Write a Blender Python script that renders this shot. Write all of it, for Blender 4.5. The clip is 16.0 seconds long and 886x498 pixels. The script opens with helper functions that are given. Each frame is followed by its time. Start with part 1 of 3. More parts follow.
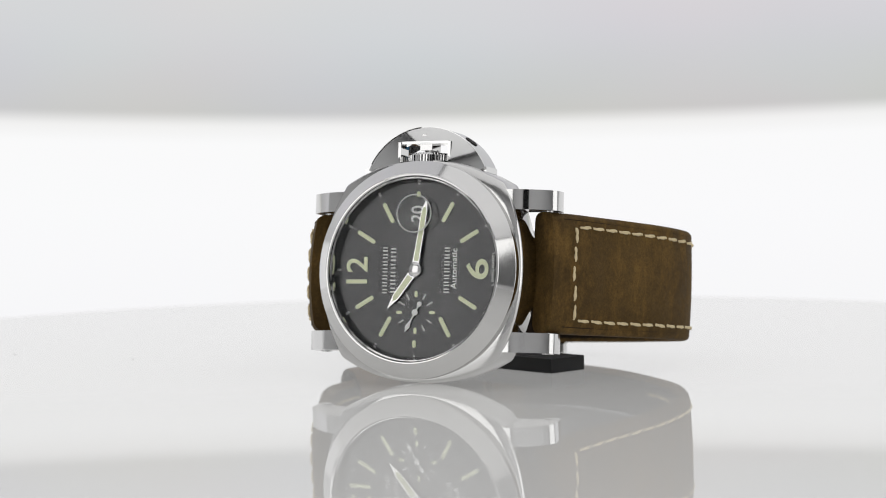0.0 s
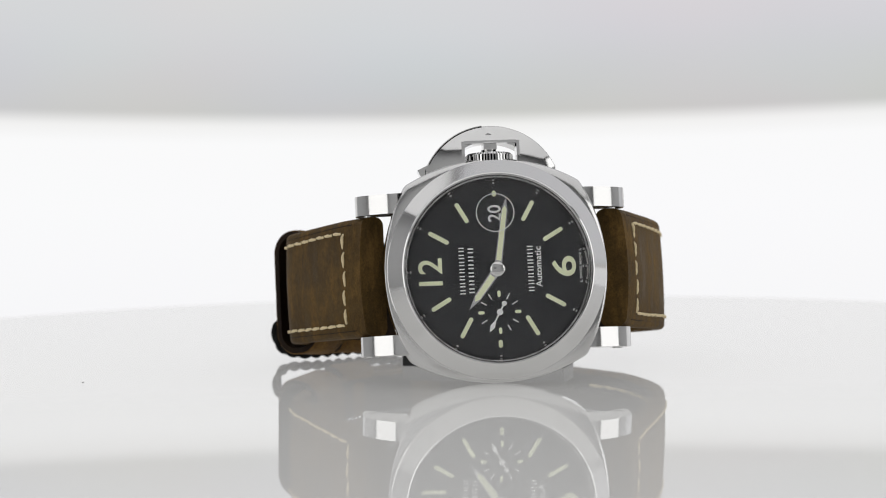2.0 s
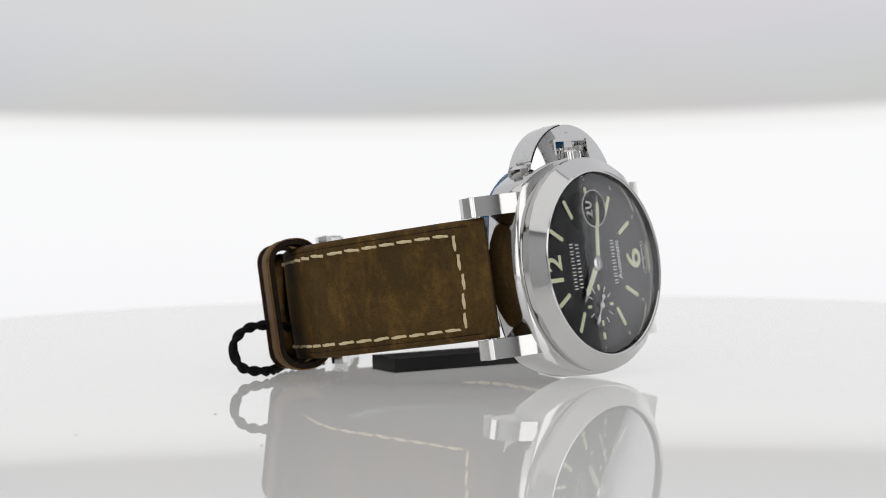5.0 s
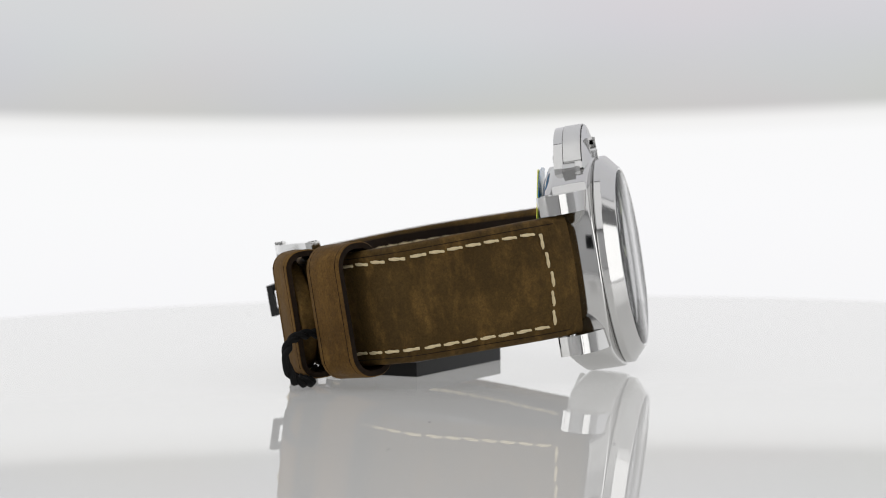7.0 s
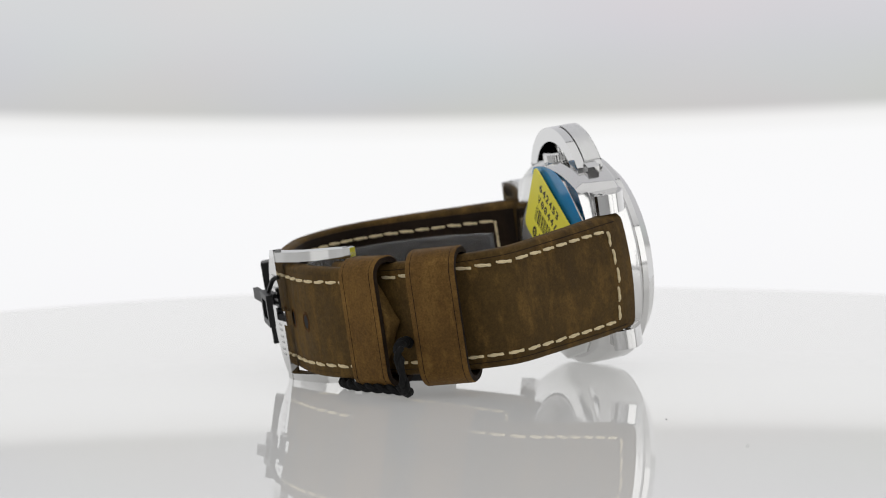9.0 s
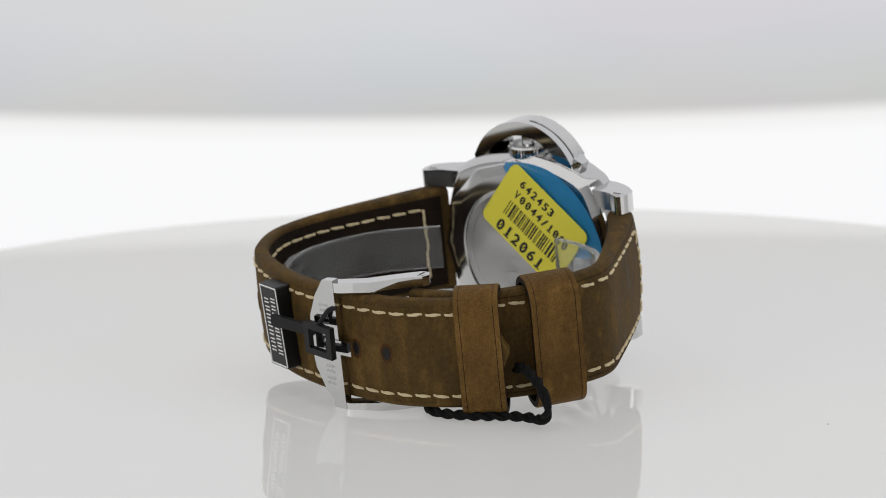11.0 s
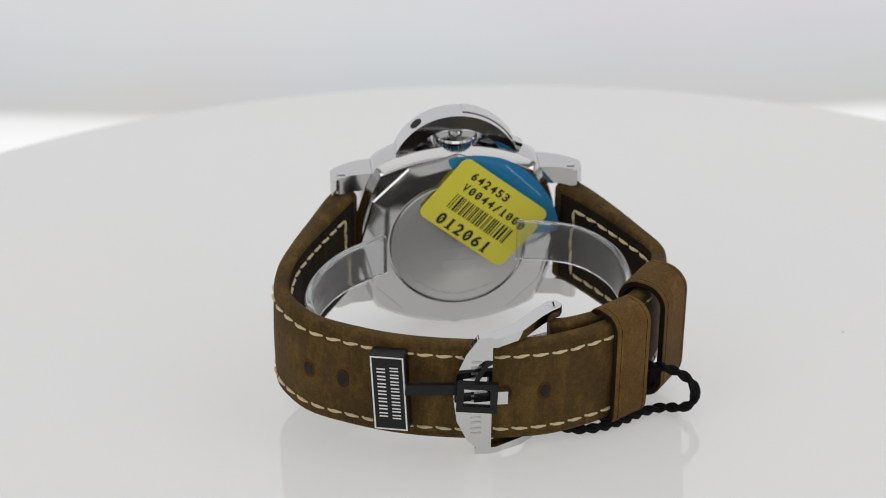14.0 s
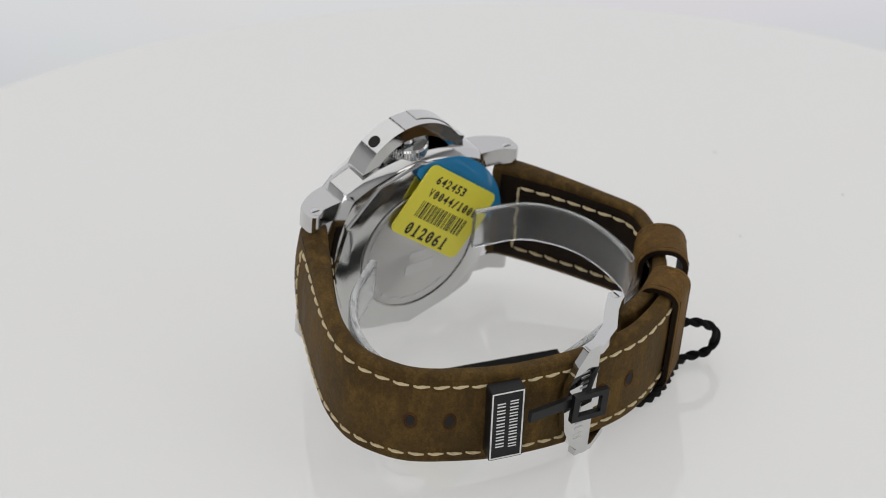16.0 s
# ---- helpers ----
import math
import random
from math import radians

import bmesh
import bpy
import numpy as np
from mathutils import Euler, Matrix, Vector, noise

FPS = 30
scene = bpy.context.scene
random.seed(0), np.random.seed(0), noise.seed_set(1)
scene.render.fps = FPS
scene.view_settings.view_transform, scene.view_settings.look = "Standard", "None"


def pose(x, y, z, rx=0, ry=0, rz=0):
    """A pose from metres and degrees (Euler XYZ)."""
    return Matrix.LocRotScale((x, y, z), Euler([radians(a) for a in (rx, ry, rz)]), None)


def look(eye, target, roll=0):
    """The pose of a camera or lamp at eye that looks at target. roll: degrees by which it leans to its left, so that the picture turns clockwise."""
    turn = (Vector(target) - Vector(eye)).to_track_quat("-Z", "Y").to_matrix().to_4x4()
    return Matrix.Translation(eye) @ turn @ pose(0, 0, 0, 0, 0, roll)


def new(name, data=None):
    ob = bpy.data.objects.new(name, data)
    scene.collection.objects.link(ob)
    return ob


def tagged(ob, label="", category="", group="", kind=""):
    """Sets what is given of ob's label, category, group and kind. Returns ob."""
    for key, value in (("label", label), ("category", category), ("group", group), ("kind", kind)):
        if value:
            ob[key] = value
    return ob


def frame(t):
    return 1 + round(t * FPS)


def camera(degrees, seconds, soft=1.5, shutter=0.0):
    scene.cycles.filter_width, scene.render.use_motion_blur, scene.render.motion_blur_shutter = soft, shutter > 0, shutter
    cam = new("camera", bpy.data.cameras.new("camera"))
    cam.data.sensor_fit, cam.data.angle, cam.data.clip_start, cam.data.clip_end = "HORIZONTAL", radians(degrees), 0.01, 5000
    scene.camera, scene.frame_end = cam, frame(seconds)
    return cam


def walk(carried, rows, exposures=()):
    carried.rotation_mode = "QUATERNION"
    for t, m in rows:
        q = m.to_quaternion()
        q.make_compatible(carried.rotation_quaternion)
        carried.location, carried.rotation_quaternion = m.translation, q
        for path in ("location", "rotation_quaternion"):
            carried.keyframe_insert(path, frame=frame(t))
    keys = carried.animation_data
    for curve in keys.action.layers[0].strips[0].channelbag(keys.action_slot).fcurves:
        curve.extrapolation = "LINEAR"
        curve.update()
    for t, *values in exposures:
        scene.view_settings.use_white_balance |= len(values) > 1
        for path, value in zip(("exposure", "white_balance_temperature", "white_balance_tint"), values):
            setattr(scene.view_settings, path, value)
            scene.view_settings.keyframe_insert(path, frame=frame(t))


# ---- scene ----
MM = 0.001

# camera: fixed, long lens, a little above the table
cam = camera(21.75, 16.0, 1.0)
EYE = (0.0, -0.4809, 0.0548)
AIM = (EYE[0] + math.sin(radians(-0.758)), EYE[1] + math.cos(radians(-0.758)), EYE[2] + math.tan(radians(-3.501)))
VIEW = look(EYE, AIM, -0.869)
walk(cam, [(0.0, VIEW), (16.0, VIEW)])
cam.data.dof.use_dof = True
cam.data.dof.focus_distance = 0.448
cam.data.dof.aperture_fstop = 26.0

# turntable: seconds, turn about its own axis, tilt towards the camera (degrees)
TURN = [(0, -24.92, 0.00), (0.5, -17.01, 0.00), (1, -9.37, 0.00), (1.5, -1.83, 0.00), (2, 5.64, 0.00),
        (2.5, 13.03, 0.00), (3, 20.36, 0.00), (3.5, 27.75, 0.00), (4, 35.31, 0.00), (4.5, 42.8, 0.00),
        (5, 50.2, 0.00), (5.5, 57.50, 0.00), (6, 64.80, 0.00), (6.5, 72.32, 0.00), (7, 79.97, 0.00),
        (7.5, 87.72, 0.00), (8, 95.40, 0.05), (8.5, 103.0, 0.29), (9, 110.3, 0.77), (9.5, 118.1, 1.9),
        (10, 125.9, 3.6), (10.5, 133.7, 5.7), (11, 141.4, 7.95), (11.5, 148.92, 9.97), (12, 156.23, 11.75),
        (12.5, 163.59, 13.54), (13, 170.97, 15.34), (13.5, 178.42, 17.21), (14, 185.93, 19.12),
        (14.5, 193.47, 21.00), (15, 201.02, 22.83), (15.5, 208.55, 24.66), (16, 215.96, 26.55)]
PIVOT = Matrix.Translation((0, 3.367 * MM, 16.43 * MM))
AXIS = Vector((math.cos(radians(-0.8)), math.sin(radians(-0.8)), 0))


def table_pose(turn, tilt):
    return PIVOT @ Matrix.Rotation(radians(tilt), 4, AXIS) @ PIVOT.inverted() @ Matrix.Rotation(radians(turn), 4, "Z")


# the watch stands on its nine o'clock side: x to three o'clock (up), y to twelve, z out of the dial
TIP, ROLL = radians(8.192), radians(1.024)
UPX = Vector((0, math.sin(TIP), math.cos(TIP)))
LEFT = Vector((-1, 0, 0))
EX = UPX * math.cos(ROLL) + LEFT * math.sin(ROLL)
EY = LEFT * math.cos(ROLL) - UPX * math.sin(ROLL)
EZ = EX.cross(EY)
STAND = Matrix(((EX.x, EY.x, EZ.x, 1.645 * MM), (EX.y, EY.y, EZ.y, -30.26 * MM), (EX.z, EY.z, EZ.z, 23.09 * MM), (0, 0, 0, 1)))
RIDERS = []  # (thing, pose on the table)


def rides(ob, base):
    ob.matrix_world = table_pose(*TURN[0][1:]) @ base
    RIDERS.append((ob, base))
    return ob


# world: a light tent in a dim studio
world = bpy.data.worlds.new("world")
scene.world = world
world.use_nodes = True
world.node_tree.nodes["Background"].inputs["Color"].default_value = (0.9, 0.93, 1.0, 1)
world.node_tree.nodes["Background"].inputs["Strength"].default_value = 0.05
scene.view_settings.exposure = 0.0
PANEL_TOP, PANEL_SIDE = 0.72, 1.35
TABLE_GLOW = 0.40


# ---- materials ----
def material(name, colour, rough=0.5, metal=0.0, **sockets):
    m = bpy.data.materials.new(name)
    m.use_nodes = True
    b = m.node_tree.nodes["Principled BSDF"]
    b.inputs["Base Color"].default_value = (*colour, 1)
    b.inputs["Roughness"].default_value = rough
    b.inputs["Metallic"].default_value = metal
    for k, v in sockets.items():
        b.inputs[k.replace("_", " ")].default_value = v
    return m


def node(m, kind, **settings):
    n = m.node_tree.nodes.new(kind)
    for k, v in settings.items():
        n.inputs[k.replace("_", " ")].default_value = v
    return n


def link(m, a, ao, b, bi):
    m.node_tree.links.new(a.outputs[ao], b.inputs[bi])


def shader(m):
    return m.node_tree.nodes["Principled BSDF"]


def ramp(m, stops):
    r = m.node_tree.nodes.new("ShaderNodeValToRGB")
    e = r.color_ramp.elements
    while len(e) < len(stops):
        e.new(0.5)
    for el, (p, c) in zip(e, stops):
        el.position = p
        el.color = (*c, 1)
    return r


def noisy(m, scale, detail=4.0, rough=0.6, space="Object", stretch=None):
    tc = m.node_tree.nodes.new("ShaderNodeTexCoord")
    n = node(m, "ShaderNodeTexNoise", Scale=scale, Detail=detail, Roughness=rough)
    if stretch:
        mp = m.node_tree.nodes.new("ShaderNodeMapping")
        mp.inputs["Scale"].default_value = stretch
        link(m, tc, space, mp, "Vector")
        link(m, mp, "Vector", n, "Vector")
    else:
        link(m, tc, space, n, "Vector")
    return n


def bumped(m, source, out, strength, distance):
    b = node(m, "ShaderNodeBump", Strength=strength, Distance=distance)
    link(m, source, out, b, "Height")
    link(m, b, "Normal", shader(m), "Normal")
    return b


def steel(name, colour, lo, hi, stretch=None, relief=0.0):
    m = material(name, colour, lo, 1.0)
    n = noisy(m, 5000, 3, 0.6, "Object", stretch)
    mr = node(m, "ShaderNodeMapRange", From_Min=0.3, From_Max=0.7, To_Min=lo, To_Max=hi)
    link(m, n, "Fac", mr, "Value")
    link(m, mr, "Result", shader(m), "Roughness")
    if relief:
        bumped(m, n, "Fac", relief, 0.00005)
    return m


def leather(name, dark, mid, pale, wear=0.42):
    """Oiled nubuck: soft cloudy tone, fine nap, and pale rubbed streaks that run across the strap."""
    m = material(name, mid, 0.7, 0.0, Specular_IOR_Level=0.1)
    cloud = noisy(m, 60, 3, 0.5)
    nap = noisy(m, 2600, 4, 0.7)
    rub = noisy(m, 260, 6, 0.68, "Object", (0.4, 1.0, 1.0))
    spots = noisy(m, 900, 3, 0.6)
    base = ramp(m, [(0.3, dark), (0.72, mid)])
    link(m, cloud, "Fac", base, "Fac")
    amount = node(m, "ShaderNodeMapRange", From_Min=0.47, From_Max=0.74, To_Min=0.0, To_Max=wear)
    link(m, rub, "Fac", amount, "Value")
    worn = m.node_tree.nodes.new("ShaderNodeMixRGB")
    worn.inputs[2].default_value = (*pale, 1)
    link(m, amount, "Result", worn, "Fac")
    link(m, base, "Color", worn, 1)
    grain = node(m, "ShaderNodeMapRange", From_Min=0.32, From_Max=0.68, To_Min=0.74, To_Max=1.26)
    link(m, nap, "Fac", grain, "Value")
    fleck = node(m, "ShaderNodeMapRange", From_Min=0.3, From_Max=0.7, To_Min=0.86, To_Max=1.14)
    link(m, spots, "Fac", fleck, "Value")
    both = node(m, "ShaderNodeMath")
    both.operation = "MULTIPLY"
    link(m, grain, "Result", both, 0)
    link(m, fleck, "Result", both, 1)
    tone = m.node_tree.nodes.new("ShaderNodeVectorMath")
    tone.operation = "SCALE"
    link(m, worn, "Color", tone, 0)
    link(m, both, "Value", tone, "Scale")
    link(m, tone, "Vector", shader(m), "Base Color")
    rr = node(m, "ShaderNodeMapRange", From_Min=0.35, From_Max=0.65, To_Min=0.55, To_Max=0.8)
    link(m, rub, "Fac", rr, "Value")
    link(m, rr, "Result", shader(m), "Roughness")
    bumped(m, nap, "Fac", 0.6, 0.00014)
    return m


STEEL = steel("polished_case_steel", (0.62, 0.617, 0.61), 0.07, 0.11)
MIRROR = steel("polished_steel", (0.65, 0.65, 0.643), 0.03, 0.07)
BRUSHED = steel("brushed_steel", (0.66, 0.66, 0.65), 0.24, 0.36, (1, 14, 1), 0.25)
BACK_STEEL = steel("radial_brushed_steel", (0.58, 0.575, 0.565), 0.3, 0.36)
shader(BACK_STEEL).inputs["Anisotropic"].default_value = 0.9
TG = BACK_STEEL.node_tree.nodes.new("ShaderNodeTangent")
TG.direction_type, TG.axis = "RADIAL", "Z"
link(BACK_STEEL, TG, "Tangent", shader(BACK_STEEL), "Tangent")
BACK_RIM = steel("satin_back_steel", (0.62, 0.62, 0.61), 0.1, 0.16)
ETCHED = material("etched_steel", (0.6, 0.6, 0.6), 0.36, 1.0)
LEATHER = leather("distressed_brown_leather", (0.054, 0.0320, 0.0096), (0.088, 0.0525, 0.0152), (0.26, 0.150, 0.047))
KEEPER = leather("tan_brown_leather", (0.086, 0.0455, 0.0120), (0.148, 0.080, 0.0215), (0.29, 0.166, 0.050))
# a slightly paler copy of the strap leather, for the long piece only
LEATHER_LONG = leather("paler_brown_leather", (0.060, 0.0355, 0.0105), (0.096, 0.0570, 0.0165), (0.27, 0.157, 0.048))
RIM = leather("rubbed_leather_rim", (0.03, 0.014, 0.004), (0.085, 0.04, 0.011), (0.17, 0.08, 0.022))
LINING = leather("dark_leather_lining", (0.010, 0.006, 0.0038), (0.020, 0.012, 0.0072), (0.04, 0.025, 0.014))
THREAD = material("cream_thread", (0.66, 0.545, 0.33), 0.75)
bumped(THREAD, noisy(THREAD, 5000, 2), "Fac", 0.6, 0.0001)
DIAL = material("black_dial", (0.008, 0.009, 0.0105), 0.26, 0.0, Specular_IOR_Level=0.7)
LUME = material("pale_green_lume", (0.84, 0.88, 0.60), 0.6)
PRINT = material("white_print", (0.85, 0.85, 0.83), 0.5)
LENS = material("lens_glass", (1, 1, 1), 0.0, 0.0, IOR=1.2, Transmission_Weight=1.0)
GLASS = bpy.data.materials.new("sapphire_glass")
GLASS.use_nodes = True
GT = GLASS.node_tree.nodes.new("ShaderNodeBsdfTransparent")
GG = node(GLASS, "ShaderNodeBsdfGlossy", Roughness=0.0)
GF = node(GLASS, "ShaderNodeFresnel", IOR=1.2)
GM = GLASS.node_tree.nodes.new("ShaderNodeMixShader")
link(GLASS, GF, "Fac", GM, 0)
link(GLASS, GT, "BSDF", GM, 1)
link(GLASS, GG, "BSDF", GM, 2)
link(GLASS, GM, "Shader", GLASS.node_tree.nodes["Material Output"], "Surface")
CLEAR = material("clear_plastic", (0.9, 0.915, 0.93), 0.2, 0.0, IOR=1.33, Transmission_Weight=0.96)
CR_HAZE = node(CLEAR, "ShaderNodeMapRange", From_Min=0.3, From_Max=0.7, To_Min=0.08, To_Max=0.28)
link(CLEAR, noisy(CLEAR, 120, 3), "Fac", CR_HAZE, "Value")
link(CLEAR, CR_HAZE, "Result", shader(CLEAR), "Roughness")
YELLOW = material("yellow_label", (0.90, 0.81, 0.07), 0.5)
bumped(YELLOW, noisy(YELLOW, 3000, 3), "Fac", 0.1, 0.00005)
INK = material("black_ink", (0.012, 0.012, 0.014), 0.5)
BLACK = material("black_plastic", (0.005, 0.005, 0.0055), 0.4, 0.0, Specular_IOR_Level=0.3)
bumped(BLACK, noisy(BLACK, 2500, 3), "Fac", 0.15, 0.00005)
CORD = material("black_cord", (0.005, 0.005, 0.005), 0.85, 0.0, Specular_IOR_Level=0.2)
FILM = material("blue_film", (0.04, 0.30, 0.60), 0.06, 0.0, IOR=1.45, Alpha=0.7)
# near-black pieces for the shade in slots, gaps and holes that are not cut
RECESS_SHADE = material("recess_shade", (0.008, 0.006, 0.005), 0.8)

# even glow added to the acrylic, with no lamp below, so shadows stay faint
TABLE = material("glowing_gloss_acrylic", (0.34, 0.338, 0.332), 0.3, 0.0, Specular_IOR_Level=0.0, Coat_Weight=1.0, Coat_IOR=1.46)
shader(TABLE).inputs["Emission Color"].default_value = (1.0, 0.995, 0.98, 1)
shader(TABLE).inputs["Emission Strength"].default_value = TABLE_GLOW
TN = noisy(TABLE, 9, 3)
TR = node(TABLE, "ShaderNodeMapRange", From_Min=0.3, From_Max=0.7, To_Min=0.002, To_Max=0.009)
link(TABLE, TN, "Fac", TR, "Value")
link(TABLE, TR, "Result", shader(TABLE), "Coat Roughness")
WALL = material("white_tent_fabric", (0.6, 0.6, 0.6), 0.95)
DIM = material("dark_panel_cloth", (0.02, 0.02, 0.022), 0.9)
bumped(DIM, noisy(DIM, 300, 3), "Fac", 0.04, 0.0002)
FRAME = material("dark_frame_paint", (0.03, 0.03, 0.03), 0.5)


def glowing(name, colour, strength):
    m = material(name, (0.35, 0.35, 0.35), 0.8)
    shader(m).inputs["Emission Color"].default_value = (*colour, 1)
    shader(m).inputs["Emission Strength"].default_value = strength
    return m


DIFFUSER_TOP = glowing("lit_diffuser_top", (1.0, 0.995, 0.998), PANEL_TOP)
DIFFUSER_SIDE = glowing("lit_diffuser_side", (1.0, 0.995, 0.985), PANEL_SIDE)

# backdrop: bright below, grey above, the brightness and lens-soft edge painted into its glow
BACKDROP = material("glow_backdrop", (0.0, 0.0, 0.0), 1.0)
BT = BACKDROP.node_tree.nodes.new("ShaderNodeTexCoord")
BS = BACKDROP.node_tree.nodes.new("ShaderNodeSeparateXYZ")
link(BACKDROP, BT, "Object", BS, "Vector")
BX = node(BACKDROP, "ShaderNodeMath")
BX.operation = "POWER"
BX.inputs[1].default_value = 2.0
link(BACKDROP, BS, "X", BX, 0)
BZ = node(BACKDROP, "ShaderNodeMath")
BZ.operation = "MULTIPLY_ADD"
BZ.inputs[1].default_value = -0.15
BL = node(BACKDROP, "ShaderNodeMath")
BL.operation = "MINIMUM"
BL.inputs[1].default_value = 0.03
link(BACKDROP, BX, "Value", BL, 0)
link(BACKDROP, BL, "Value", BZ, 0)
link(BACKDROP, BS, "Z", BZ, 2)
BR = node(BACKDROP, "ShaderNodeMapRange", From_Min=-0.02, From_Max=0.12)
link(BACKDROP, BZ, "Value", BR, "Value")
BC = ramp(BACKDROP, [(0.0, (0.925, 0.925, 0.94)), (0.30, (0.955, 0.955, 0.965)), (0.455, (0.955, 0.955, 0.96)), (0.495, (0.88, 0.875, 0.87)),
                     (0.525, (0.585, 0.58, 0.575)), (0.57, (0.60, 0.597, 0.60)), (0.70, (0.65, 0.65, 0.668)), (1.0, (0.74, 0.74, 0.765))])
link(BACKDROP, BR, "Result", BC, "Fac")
# uneven brightness painted over the bands
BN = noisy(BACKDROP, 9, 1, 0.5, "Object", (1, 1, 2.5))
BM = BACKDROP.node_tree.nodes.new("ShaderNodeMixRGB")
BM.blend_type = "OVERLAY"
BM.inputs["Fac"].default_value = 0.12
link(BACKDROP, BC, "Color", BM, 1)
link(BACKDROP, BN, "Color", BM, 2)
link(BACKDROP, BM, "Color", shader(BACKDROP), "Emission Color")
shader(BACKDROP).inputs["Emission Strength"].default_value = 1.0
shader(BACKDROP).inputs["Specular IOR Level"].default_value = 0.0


# ---- mesh helpers (lengths in millimetres) ----
def finish(name, bm, mat, smooth=True, angle=35):
    me = bpy.data.meshes.new(name)
    bmesh.ops.recalc_face_normals(bm, faces=bm.faces)
    bmesh.ops.scale(bm, vec=(MM, MM, MM), verts=bm.verts)
    bm.to_mesh(me)
    bm.free()
    me.materials.append(mat)
    if smooth:
        me.shade_smooth()
        me.set_sharp_from_angle(angle=radians(angle))
    return me


def part(name, bm, mat, parent, label="", angle=35):
    ob = new(name, finish(name, bm, mat, True, angle))
    ob.parent = parent
    return tagged(ob, label)


def thing(name, label, category, group="", base=None):
    ob = new(name)
    ob.empty_display_size = 0.01
    tagged(ob, label, category, group)
    return rides(ob, base if base is not None else Matrix())


def lathe(profile, n=128, axis="z", centre=(0, 0, 0), closed=False, turns=None):
    """Spins (radius, height) pairs about an axis."""
    bm = bmesh.new()
    rings = []
    for r, h in profile:
        ring = []
        for i in range(n):
            a = 2 * math.pi * i / n
            k = turns(i, r, h) if turns else 1.0
            u, v = r * k * math.cos(a), r * k * math.sin(a)
            p = (u, v, h) if axis == "z" else (h, u, v) if axis == "x" else (v, h, u)
            ring.append(bm.verts.new(Vector(p) + Vector(centre)))
        rings.append(ring)
    pairs = list(zip(rings, rings[1:])) + ([(rings[-1], rings[0])] if closed else [])
    for a, b in pairs:
        for i in range(n):
            j = (i + 1) % n
            bm.faces.new((a[i], a[j], b[j], b[i]))
    if not closed:
        bm.faces.new(rings[0][::-1])
        bm.faces.new(rings[-1])
    return bm


def loft(sections, closed_ends=True):
    """Joins equal rings of points."""
    bm = bmesh.new()
    rings = [[bm.verts.new(p) for p in s] for s in sections]
    n = len(rings[0])
    for a, b in zip(rings, rings[1:]):
        for i in range(n):
            j = (i + 1) % n
            bm.faces.new((a[i], a[j], b[j], b[i]))
    if closed_ends:
        bm.faces.new(rings[0][::-1])
        bm.faces.new(rings[-1])
    return bm


def prism(outline, z0, z1, bevel=0.0, place=None):
    """An outline in x, y raised from z0 to z1."""
    bm = bmesh.new()
    lo = [bm.verts.new((x, y, z0)) for x, y in outline]
    hi = [bm.verts.new((x, y, z1)) for x, y in outline]
    n = len(outline)
    bm.faces.new(lo[::-1])
    bm.faces.new(hi)
    for i in range(n):
        bm.faces.new((lo[i], lo[(i + 1) % n], hi[(i + 1) % n], hi[i]))
    if bevel:
        ed = [e for e in bm.edges if len(e.link_faces) == 2 and e.calc_face_angle(0) > radians(40)]
        bmesh.ops.bevel(bm, geom=ed, offset=bevel, segments=2, affect="EDGES", profile=0.6, clamp_overlap=True)
    if place is not None:
        bmesh.ops.transform(bm, matrix=place, verts=bm.verts)
    return bm


def block(x0, x1, y0, y1, z0, z1, bevel=0.2, place=None):
    return prism([(x0, y0), (x1, y0), (x1, y1), (x0, y1)], z0, z1, bevel, place)


def round_rect(w, h, r, n=5):
    out = []
    for cx, cy, a0 in ((w / 2 - r, h / 2 - r, 0), (-w / 2 + r, h / 2 - r, 90), (-w / 2 + r, -h / 2 + r, 180), (w / 2 - r, -h / 2 + r, 270)):
        for i in range(n + 1):
            a = radians(a0 + 90 * i / n)
            out.append((cx + r * math.cos(a), cy + r * math.sin(a)))
    return out


def axes_at(origin, right, up):
    """A placing whose x runs along right and y along up (millimetres)."""
    r = Vector(right).normalized()
    n = r.cross(Vector(up)).normalized()
    u = n.cross(r)
    o = Vector(origin)
    return Matrix(((r.x, u.x, n.x, o.x), (r.y, u.y, n.y, o.y), (r.z, u.z, n.z, o.z), (0, 0, 0, 1)))


class Line:
    """A smooth line through points, walked by its length."""

    def __init__(self, pts, n=24):
        p = [Vector(q) for q in pts]
        p = [p[0] * 2 - p[1]] + p + [p[-1] * 2 - p[-2]]
        self.p = []
        for a, b, c, d in zip(p, p[1:], p[2:], p[3:]):
            for i in range(n):
                t = i / n
                self.p.append(0.5 * (2 * b + (c - a) * t + (2 * a - 5 * b + 4 * c - d) * t * t + (3 * b - a - 3 * c + d) * t ** 3))
        self.p.append(p[-2])
        self.s = [0.0]
        for a, b in zip(self.p, self.p[1:]):
            self.s.append(self.s[-1] + (b - a).length)
        self.length = self.s[-1]

    def at(self, s):
        s = min(max(s, 0.0), self.length)
        i = min(int(np.searchsorted(self.s, s, side="right")) - 1, len(self.p) - 2)
        d = self.s[i + 1] - self.s[i]
        return self.p[i].lerp(self.p[i + 1], (s - self.s[i]) / d if d else 0)

    def way(self, s, d=0.4):
        return (self.at(s + d) - self.at(s - d)).normalized()


